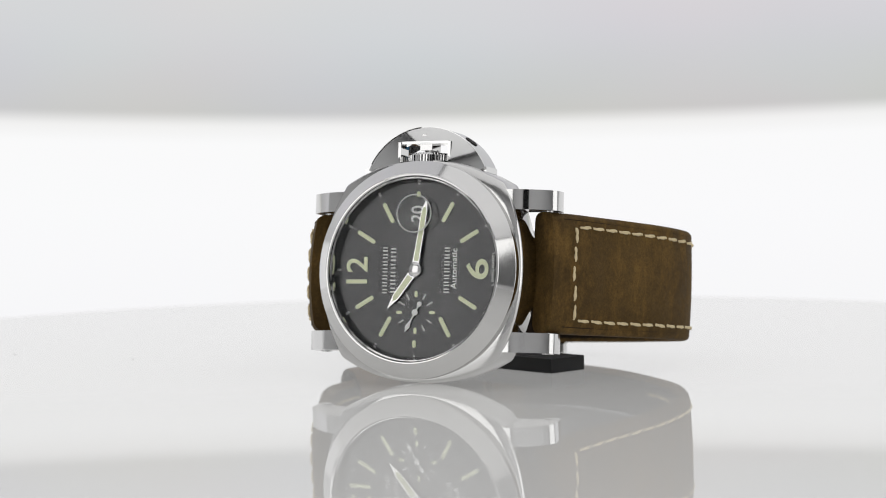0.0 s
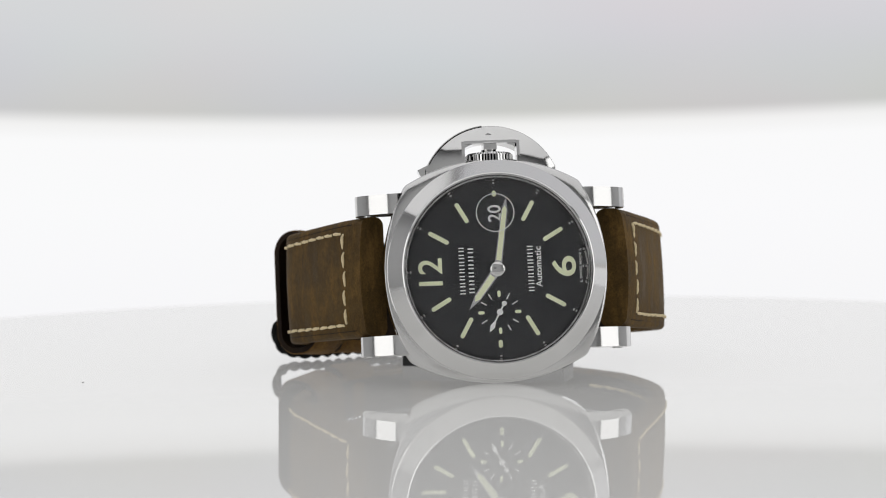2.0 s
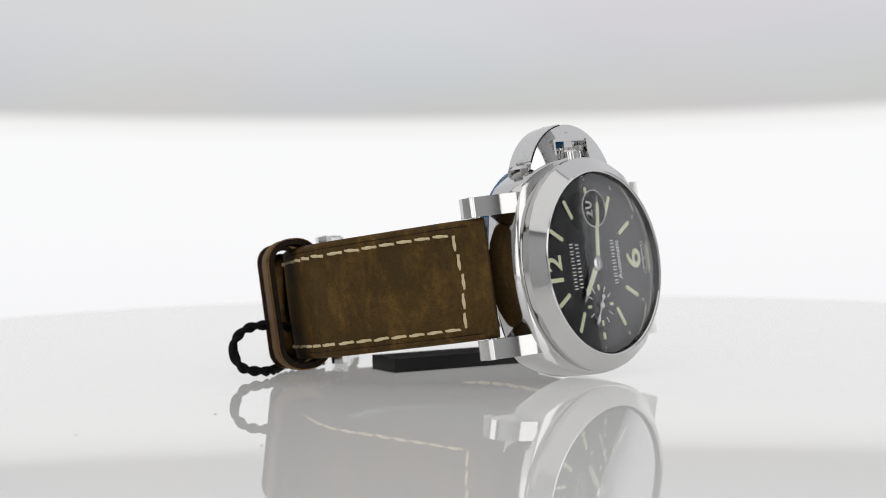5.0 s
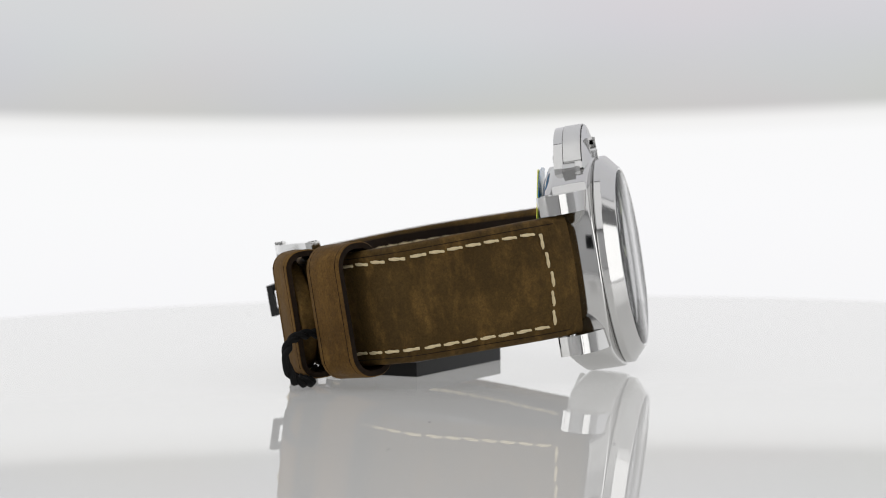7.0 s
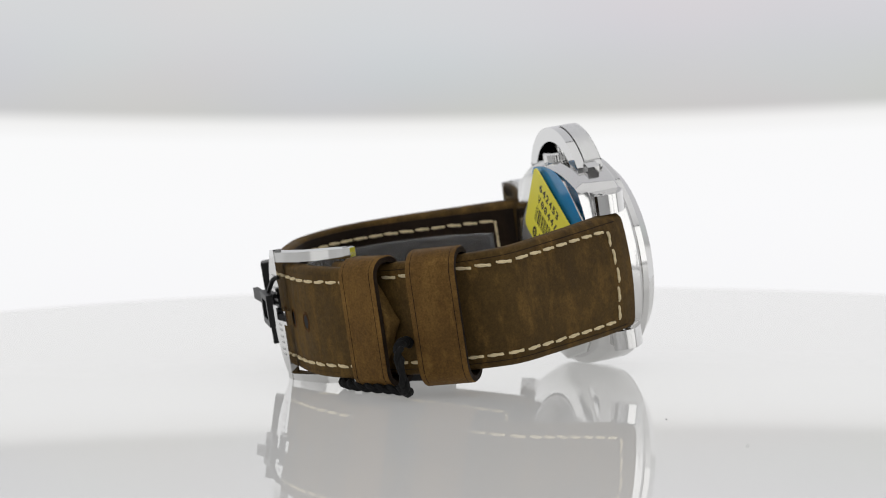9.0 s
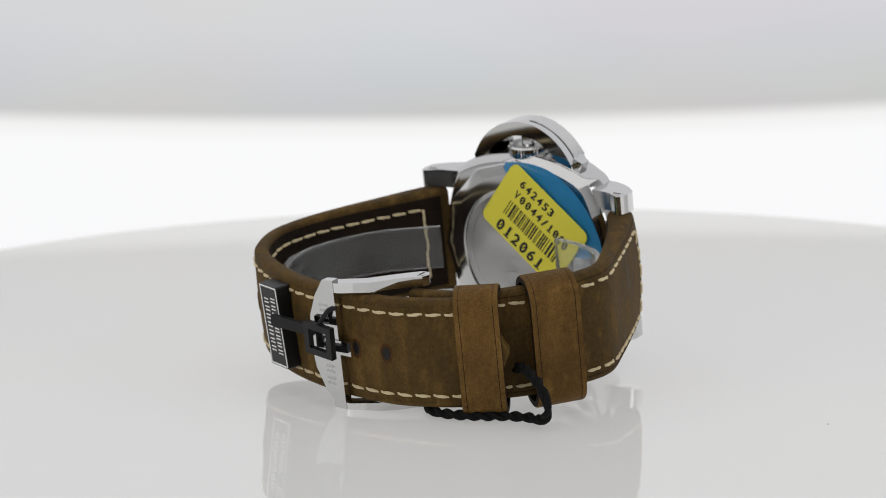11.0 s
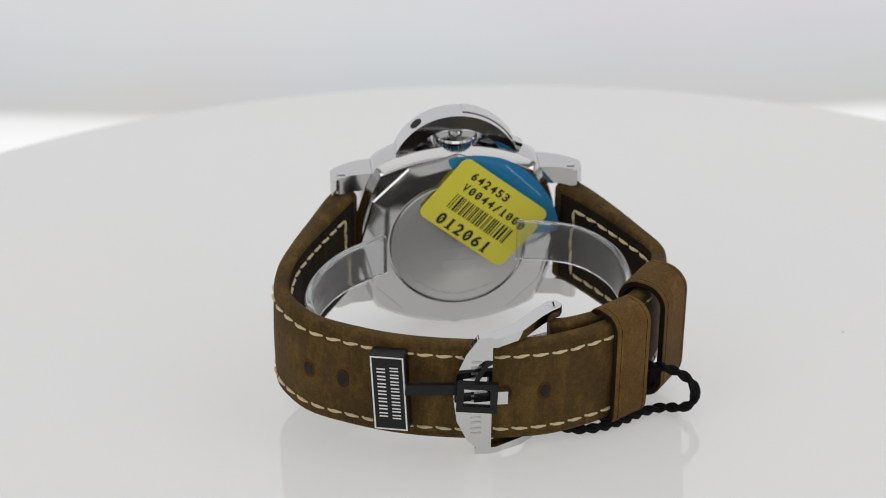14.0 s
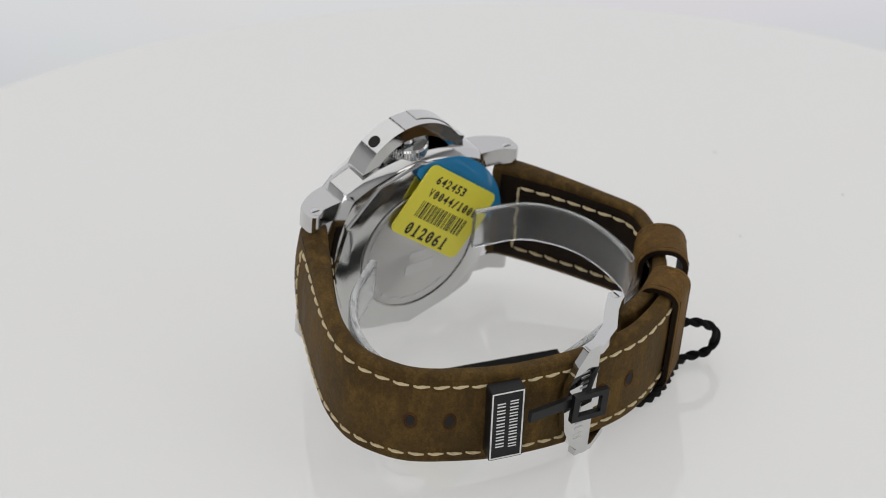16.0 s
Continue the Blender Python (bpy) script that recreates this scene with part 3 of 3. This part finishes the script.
def strap_thick(s):
    return 3.0 + 2.3 * max(0.0, 1 - max(s - 3, 0) / 26) ** 1.3


strap_long = part("long_strap", band(LONG, 1, 0, LONG.length, strap_width, strap_thick, 130, 0.32, 4, 9, strap_dome), LEATHER_LONG, watch, "distressed brown leather strap with punched holes")
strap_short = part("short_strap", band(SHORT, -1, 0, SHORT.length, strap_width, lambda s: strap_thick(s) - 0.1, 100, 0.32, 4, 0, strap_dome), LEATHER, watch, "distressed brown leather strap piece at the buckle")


def inner_line(line, sign, thick, s0, s1, lift):
    pts = []
    n = 26
    for i in range(n + 1):
        s = s0 + (s1 - s0) * i / n
        w = line.way(s)
        pts.append(line.at(s) - Vector((0, w.z, -w.y)) * sign * (thick(s) / 2 + lift))
    return Line(pts, 6)


LIN_L = inner_line(LONG, 1, strap_thick, 2, 96, 0.05)
LIN_S = inner_line(SHORT, -1, strap_thick, 2, SHORT.length - 1, 0.05)
part("lining", band(LIN_L, 1, 0, LIN_L.length, lambda s: 20.6, lambda s: 0.35, 90, 0.3, 2), LINING, strap_long, "dark brown leather lining")
part("lining", band(LIN_S, -1, 0, LIN_S.length, lambda s: 20.6, lambda s: 0.35, 70, 0.3, 2), LINING, strap_short, "dark brown leather lining")

# stitches: one small twisted bar of thread, repeated
SL = Line([(0, -1.5, -0.16), (0, -0.8, 0.2), (0, 0.8, 0.2), (0, 1.5, -0.16)], 4)
sb = joined(*[tube(SL, 0.24, 16, 7, 1.6, 0.11, ph) for ph in (0, math.pi)])
STITCH = finish("stitch", sb, THREAD)


def stitch(parent, place):
    ob = new("stitch", STITCH)
    ob.parent = parent
    m = place.copy()
    m.translation = place.translation * MM
    ob.matrix_local = m


def seam(line, sign, parent, thick, s0, s1, xs, inner=False, step=3.65):
    n = int((s1 - s0) / step)
    for k in range(n + 1):
        s = s0 + k * step
        w = line.way(s)
        out = Vector((0, w.z, -w.y)) * sign * (-1 if inner else 1)
        c = line.at(s) + out * (thick(s) / 2 + (0.16 if inner else -0.14))
        for x in xs:
            x = math.copysign(abs(x) - (0.0 if inner else 0.8) * min(max((s - 15) / 45, 0), 1), x)
            up = 0.0 if inner else strap_dome(s) * (1 - (2 * x / strap_width(s)) ** 2)
            jig = random.uniform(-4, 4)
            r = (w + Vector((math.sin(radians(jig)) + 0.05 * (1 if x > 0 else -1), 0, 0))).normalized()
            at = c + Vector((x, 0, 0)) + out * up
            m = axes_at(at, r.cross(out), r)
            if m.col[2].to_3d().dot(out) < 0:
                m = axes_at(at, -r.cross(out), r)
            stitch(parent, m)


def cross_seam(line, sign, parent, thick, s, half, inner=False, n=5):
    w = line.way(s)
    out = Vector((0, w.z, -w.y)) * sign * (-1 if inner else 1)
    c = line.at(s) + out * (thick(s) / 2 + (0.16 if inner else -0.14))
    for k in range(n):
        x = -half + 2 * half * (k + 0.5) / n
        bow = 0.5 * math.sin(k * 2.2) - (0.0 if inner else 2.2 * (1 - (x / half) ** 2))
        up = 0.0 if inner else strap_dome(s) * (1 - (2 * x / strap_width(s)) ** 2)
        at = c + Vector((x, 0, 0)) + w * bow * 0.4 + out * up
        m = axes_at(at, w, Vector((-1, 0, 0)))
        if m.col[2].to_3d().dot(out) < 0:
            m = axes_at(at, -w, Vector((-1, 0, 0)))
        stitch(parent, m)


seam(LONG, 1, strap_long, strap_thick, 8.3, LONG.length - 6, (-9.2, 9.2))
seam(SHORT, -1, strap_short, strap_thick, 8.3, 58, (-9.2, 9.2))
seam(LONG, 1, strap_long, strap_thick, 8.3, 60, (-8.0, 8.0), True)
seam(SHORT, -1, strap_short, strap_thick, 8.3, 50, (-8.0, 8.0), True)
for ln, sg, pr in ((LONG, 1, strap_long), (SHORT, -1, strap_short)):
    cross_seam(ln, sg, pr, strap_thick, 6.1, 9.3)
    cross_seam(ln, sg, pr, strap_thick, 6.3, 8.0, True, 5)


def groove(line, sign, parent, s1):
    for x in (-1, 1):
        pts = []
        for i in range(41):
            s = 3 + (s1 - 3) * i / 40
            w = line.way(s)
            e = strap_width(s) / 2 - 1.3
            pts.append(line.at(s) + Vector((0, w.z, -w.y)) * sign * (strap_thick(s) / 2 + strap_dome(s) * (1 - (2 * e / strap_width(s)) ** 2) - 0.07) + Vector((x * e, 0, 0)))
        part("edge_groove", tube(Line(pts, 3), 0.085, 120, 5), LINING, parent, "dark pressed edge groove")


groove(LONG, 1, strap_long, LONG.length - 12)
groove(SHORT, -1, strap_short, SHORT.length - 4)


def punched(s):
    w = LONG.way(s)
    out = Vector((0, w.z, -w.y))
    at = LONG.at(s) + out * (strap_thick(s) / 2 + strap_dome(s))
    m = axes_at(at, Vector((1, 0, 0)), w)
    if m.col[2].to_3d().dot(out) < 0:
        m = axes_at(at, Vector((-1, 0, 0)), w)
    bm = lathe([(0.1, -0.35), (0.8, -0.3), (1.35, 0.0), (1.6, 0.16), (2.1, -0.08), (1.0, -0.4)], 24)
    bmesh.ops.scale(bm, vec=(1.1, 0.72, 1), verts=bm.verts)
    bmesh.ops.transform(bm, matrix=m, verts=bm.verts)
    part("strap_hole", bm, RIM, strap_long, "light worn rim of a punched hole")
    # the shade inside the hole is this dark disc
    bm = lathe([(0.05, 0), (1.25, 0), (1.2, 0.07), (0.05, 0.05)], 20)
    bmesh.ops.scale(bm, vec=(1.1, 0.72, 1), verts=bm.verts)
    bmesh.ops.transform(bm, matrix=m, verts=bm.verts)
    part("strap_hole_shade", bm, RECESS_SHADE, strap_long, "dark disc for the shade in a punched hole")


def nearest(line, y, z):
    return min((i * 0.25 for i in range(int(line.length * 4))), key=lambda s: (line.at(s) - Vector((0, y, z))).length)


for y, z in ((-33.6, -57.8), (-27.3, -61.7), (3.6, -70), (11.0, -69.9)):
    punched(nearest(LONG, y, z))


def keeper(centre, along, w, half, length, label, bend=3.6):
    """A leather loop round the strap."""
    al = Vector((0, *along)).normalized()
    out = Vector((0, al.z, -al.y))
    if out.z > 0:
        out = -out
    o, i = round_rect(2 * w, 2 * half, bend, 8), round_rect(2 * w - 2.2, 2 * half - 2.2, bend - 1.0, 8)
    bm = bmesh.new()
    rings = []
    for pts, ss in ((o, (-length / 2, -length / 2 + 0.25, length / 2 - 0.25, length / 2)), (i, (length / 2, -length / 2))):
        for k, s in enumerate(ss):
            shrink = 0.985 if (pts is o and k in (0, 3)) else 1.0
            rings.append([bm.verts.new(Vector((0, *centre)) + Vector((a * shrink, 0, 0)) + out * (b * shrink) + al * s) for a, b in pts])
    n = len(o)
    for a, b in zip(rings, rings[1:] + rings[:1]):
        for j in range(n):
            bm.faces.new((a[j], a[(j + 1) % n], b[(j + 1) % n], b[j]))
    k = part("strap_keeper", bm, KEEPER, watch, label)
    bm = bmesh.new()
    rings = []
    for cut, ss in ((0.4, (-length / 2 - 0.03, length / 2 + 0.03)), (2.5, (length / 2 + 0.03, -length / 2 - 0.03))):
        for q in ss:
            rings.append([bm.verts.new(Vector((0, *centre)) + Vector((a, 0, 0)) + out * b + al * q) for a, b in round_rect(2 * w - cut, 2 * half - cut, bend - cut * 0.45, 8)])
    for a, b in zip(rings, rings[1:] + rings[:1]):
        for j in range(n):
            bm.faces.new((a[j], a[(j + 1) % n], b[(j + 1) % n], b[j]))
    part("keeper_lining", bm, LINING, k, "dark leather lining")
    for s in (-length / 2 + 1.0, length / 2 - 1.0):
        pts = [Vector((0, *centre)) + Vector((a * 1.003, 0, 0)) + out * (b * 1.01) + al * s for a, b in round_rect(2 * w - 0.15, 2 * half - 0.15, bend, 8)]
        part("crease", tube(Line(pts + pts[:1], 2), 0.085, 90, 5), LINING, k, "dark pressed crease")


keeper((27.0, -60.6), (0.84, 0.54), 12.9, 4.4, 8.6, "tan leather keeper loop holding both strap layers")
keeper((35.6, -49.6), (0.60, 0.80), 13.3, 5.4, 9.8, "loose tan leather keeper loop", 4.8)

# buckle
buckle = part("buckle", prism([(0.5, -13.6), (-0.6, -13.4), (-4.2, -9.6), (-6.3, -5.0), (-7.1, 1.0), (-6.4, 6.0), (-4.6, 10.4), (-2.2, 13.9), (0.5, 14.1)], -0.8, 0.9, 0.3,
                              Matrix(((0, 1, 0, 0), (1, 0, 0, 0), (0, 0, -1, -71.2), (0, 0, 0, 1)))), MIRROR, watch, "polished steel pin buckle")
for sx, top in ((1, 12.6), (-1, -12.6)):
    arm = [(-2.6, -72.0), (1.5, -71.9), (7.0, -69.0), (11.0, -64.6), (13.4, -62.6), (14.8, -61.8), (15.4, -60.4), (14.4, -59.0), (12.6, -59.2), (9.4, -62.2), (5.0, -66.8), (0.5, -69.4), (-2.6, -70.0)]
    m = Matrix(((0, 0, 1, top), (1, 0, 0, 0), (0, 1, 0, 0), (0, 0, 0, 1)))
    a = part("buckle_arm", prism(arm, -1.0, 1.0, 0.25, m), MIRROR, buckle, "polished steel buckle arm")
    part("screw", lathe([(0.1, -1.1), (1.0, -1.1), (1.0, 1.1), (0.1, 1.1)], 24, "x", (top, 13.7, -60.5)), BRUSHED, a, "slotted screw")
    part("screw_slot_shade", block(-1.16, 1.16, -0.16, 0.16, -0.8, 0.8, 0, Matrix.Translation((top, 13.7, -60.5))), RECESS_SHADE, a)
part("buckle_tongue", block(-1.4, 1.5, -3.2, 3.4, -0.5, 0.9, 0.3, Matrix.Translation((0.2, 0.2, -71.9))), MIRROR, buckle, "polished steel tongue")
bars("engraved_bar", 7, 18, 2.0, Matrix(((1, 0, 0, 0.5), (0, -1, 0, -2.6), (0, 0, -1, -72.12), (0, 0, 0, 1))), ETCHED, buckle, "faint engraved bar")

# clear cuff that holds the strap loop open
cuff_line = Line([(0, -16.2, -18.8), (0, -26.0, -26.4), (0, -31.8, -35.8), (0, -33.3, -45.5), (0, -30, -53.5), (0, -21, -60), (0, -6, -63.8), (0, 8, -61.4), (0, 20, -56.6),
                  (0, 29.5, -49), (0, 32.4, -39), (0, 31.0, -27.5), (0, 24.2, -18.6), (0, 12.6, -15.2)])
cuff = thing("plastic_cuff", "clear plastic cuff inside the strap loop of the watch", "plastic cuff", "", STAND)
bm = band(cuff_line, 1, 0, cuff_line.length, lambda s: 9.4, lambda s: 1.7, 110, 0.3, 3)
bmesh.ops.translate(bm, vec=(1.9, 0, 0), verts=bm.verts)
cb = part("cuff_band", bm, CLEAR, cuff, "clear plastic band")
cb.visible_shadow = False

# blue film and yellow tag on the case back
film = thing("protective_film", "glossy translucent blue protective film on the case back", "film", "", STAND)
pts = [((22.3 - 0.05 * max(a - 64, 0)) * math.sin(radians(a)), (22.3 - 0.05 * max(a - 64, 0)) * math.cos(radians(a))) for a in range(6, 96, 4)] + [(19.6, -2.0), (13.5, 2.0), (6.0, 10.5), (2.0, 15.5)]
bm = prism(pts, -13.05, -12.95)
bmesh.ops.triangulate(bm, faces=bm.faces)
for v in bm.verts:
    r = math.hypot(v.co.x, v.co.y)
    v.co.z += 0.8 * max(0, r - 19) / 3.5
part("film_sheet", bm, FILM, film)

tag = thing("price_tag", "yellow paper tag with black print and bar code", "tag", "", STAND)
TAG = axes_at((7.8, 5.5, -13.35), (-14.6, 18.2, 0), (18.2, 14.6, 0))
part("tag_sheet", prism(round_rect(23.2, 16.8, 1.8, 6), 0, 0.2, 0, TAG), YELLOW, tag, "yellow paper sheet")


def on_tag(x, y):
    return TAG @ Matrix.Translation((x, y, 0.2))


def typed(body, x0, x1, y, height):
    """Evenly spaced figures of a label printer, each a part."""
    step = (x1 - x0) / len(body)
    for k, ch in enumerate(body):
        wide = 0.27 if ch == "1" else 0.74
        lettering("printed_figure", ch, height, on_tag(x0 + (k + 0.5) * step, y), INK, tag, step * wide, 0.03, offset=0.03)
        if ch == "1":
            part("printed_figure", block(-0.3 * step, 0.3 * step, -0.5 * height, -0.5 * height + 0.3, 0, 0.03, 0, on_tag(x0 + (k + 0.5) * step, y)), INK, tag)
        if ch == "0":
            part("printed_figure", block(-0.3 * step, 0.3 * step, -0.11, 0.11, 0, 0.03, 0, on_tag(x0 + (k + 0.5) * step, y) @ Matrix.Rotation(radians(58), 4, "Z")), INK, tag)


typed("642453", -7.9, 2.4, 5.7, 2.0)
typed("V0044/1000", -7.8, 9.4, 2.55, 2.0)
typed("012061", -7.7, 6.8, -6.3, 2.9)
rng = random.Random(4)
x = -7.5
while x < 8.4:
    w = rng.choice((0.2, 0.2, 0.36, 0.52))
    part("bar_code_bar", block(x, x + w, -3.5, 0.4, 0, 0.03, 0, on_tag(0, 0)), INK, tag)
    x += w + rng.choice((0.2, 0.22, 0.38, 0.5))

# black seal tag hung on the buckle
seal = thing("seal_tag", "black plastic seal tag with a white border on the buckle", "seal tag", "", STAND)
SEAL = axes_at((0.75, -19.3, -69.7), (-16.6, 0.9, 0), (0, 6.55, -2.05))
part("seal_block", prism(round_rect(17.4, 7.0, 0.4), -3.0, 0, 0.2, SEAL), BLACK, seal, "black plastic block")
for x0, x1, y0, y1 in ((-8.5, 8.5, 3.0, 3.3), (-8.5, 8.5, -3.3, -3.0), (-8.5, -8.2, -3.0, 3.0), (8.2, 8.5, -3.0, 3.0)):
    part("seal_border", block(x0, x1, y0, y1, 0, 0.06, 0, SEAL), PRINT, seal, "white border line")
bars("print_bar", 8, 12.6, 1.7, SEAL @ Matrix.Translation((0, 1.3, 0)), PRINT, seal, "white printed bar")
bars("print_bar", 7, 12.0, 1.7, SEAL @ Matrix.Translation((0, -1.3, 0)), PRINT, seal, "white printed bar")
part("seal_arm", block(-1.15, 1.15, -16.4, -5.6, -0.5, 0.5, 0.2, Matrix.Translation((2.8, 0, -72.7)) @ Matrix.Rotation(radians(3), 4, "Z")), BLACK, seal, "black plastic arm")
RING = Matrix.Translation((2.0, -2.5, -74.2)) @ Matrix.Rotation(radians(-7), 4, "X") @ Matrix.Rotation(radians(2), 4, "Z")
for x0, x1, y0, y1 in ((-3.3, 3.3, -4.1, -2.7), (-3.3, 3.3, 2.4, 3.8), (-3.3, -2.0, -2.7, 2.4), (2.0, 3.3, -2.7, 2.4)):
    part("seal_ring", block(x0, x1, y0, y1, -0.6, 0.6, 0.2, RING), BLACK, seal, "black square ring")
part("seal_strip", tube(Line([(4.4, -3.2, -73.8), (6.4, -2.0, -73.2), (8.0, -0.8, -72.6), (8.4, 0.6, -71.8)]), 0.5, 24, 6), BLACK, seal, "black strip through the buckle")

# twisted cord by the keepers (on the table)
cord = thing("cord_loop", "twisted black cord loop hanging from the strap to the table", "cord")
CORD_LINE = Line([(-27.0, 22.5, 8.6), (-32.0, 25.8, 10.6), (-37.4, 29.2, 10.3), (-40.6, 30.2, 7.6), (-41.0, 29.6, 4.4), (-39.2, 28.6, 2.0), (-35.0, 26.8, 1.3), (-30.5, 28.4, 1.3), (-26.0, 31.4, 1.3), (-20.5, 33.8, 1.3), (-15.6, 33.6, 1.3), (-13, 31, 1.4)])
for ph in (0, math.pi):
    part("cord_strand", tube(CORD_LINE, 0.66, 240, 8, 1.15, 0.42, ph), CORD, cord)

# black plate on the table inside the loop
plate = thing("black_plate", "flat black plastic bar lying on the turntable", "plastic bar", "", pose(0.0036, 0.0083, 0, 0, 0, 160.1))
part("bar_body", block(-17.5, 17.5, -5, 5, 0.02, 3.0, 0.7), BLACK, plate)


# ---- moving things ----
def motions():
    for ob, base in RIDERS:
        walk(ob, [(t, table_pose(a, b) @ base) for t, a, b in TURN])


motions()
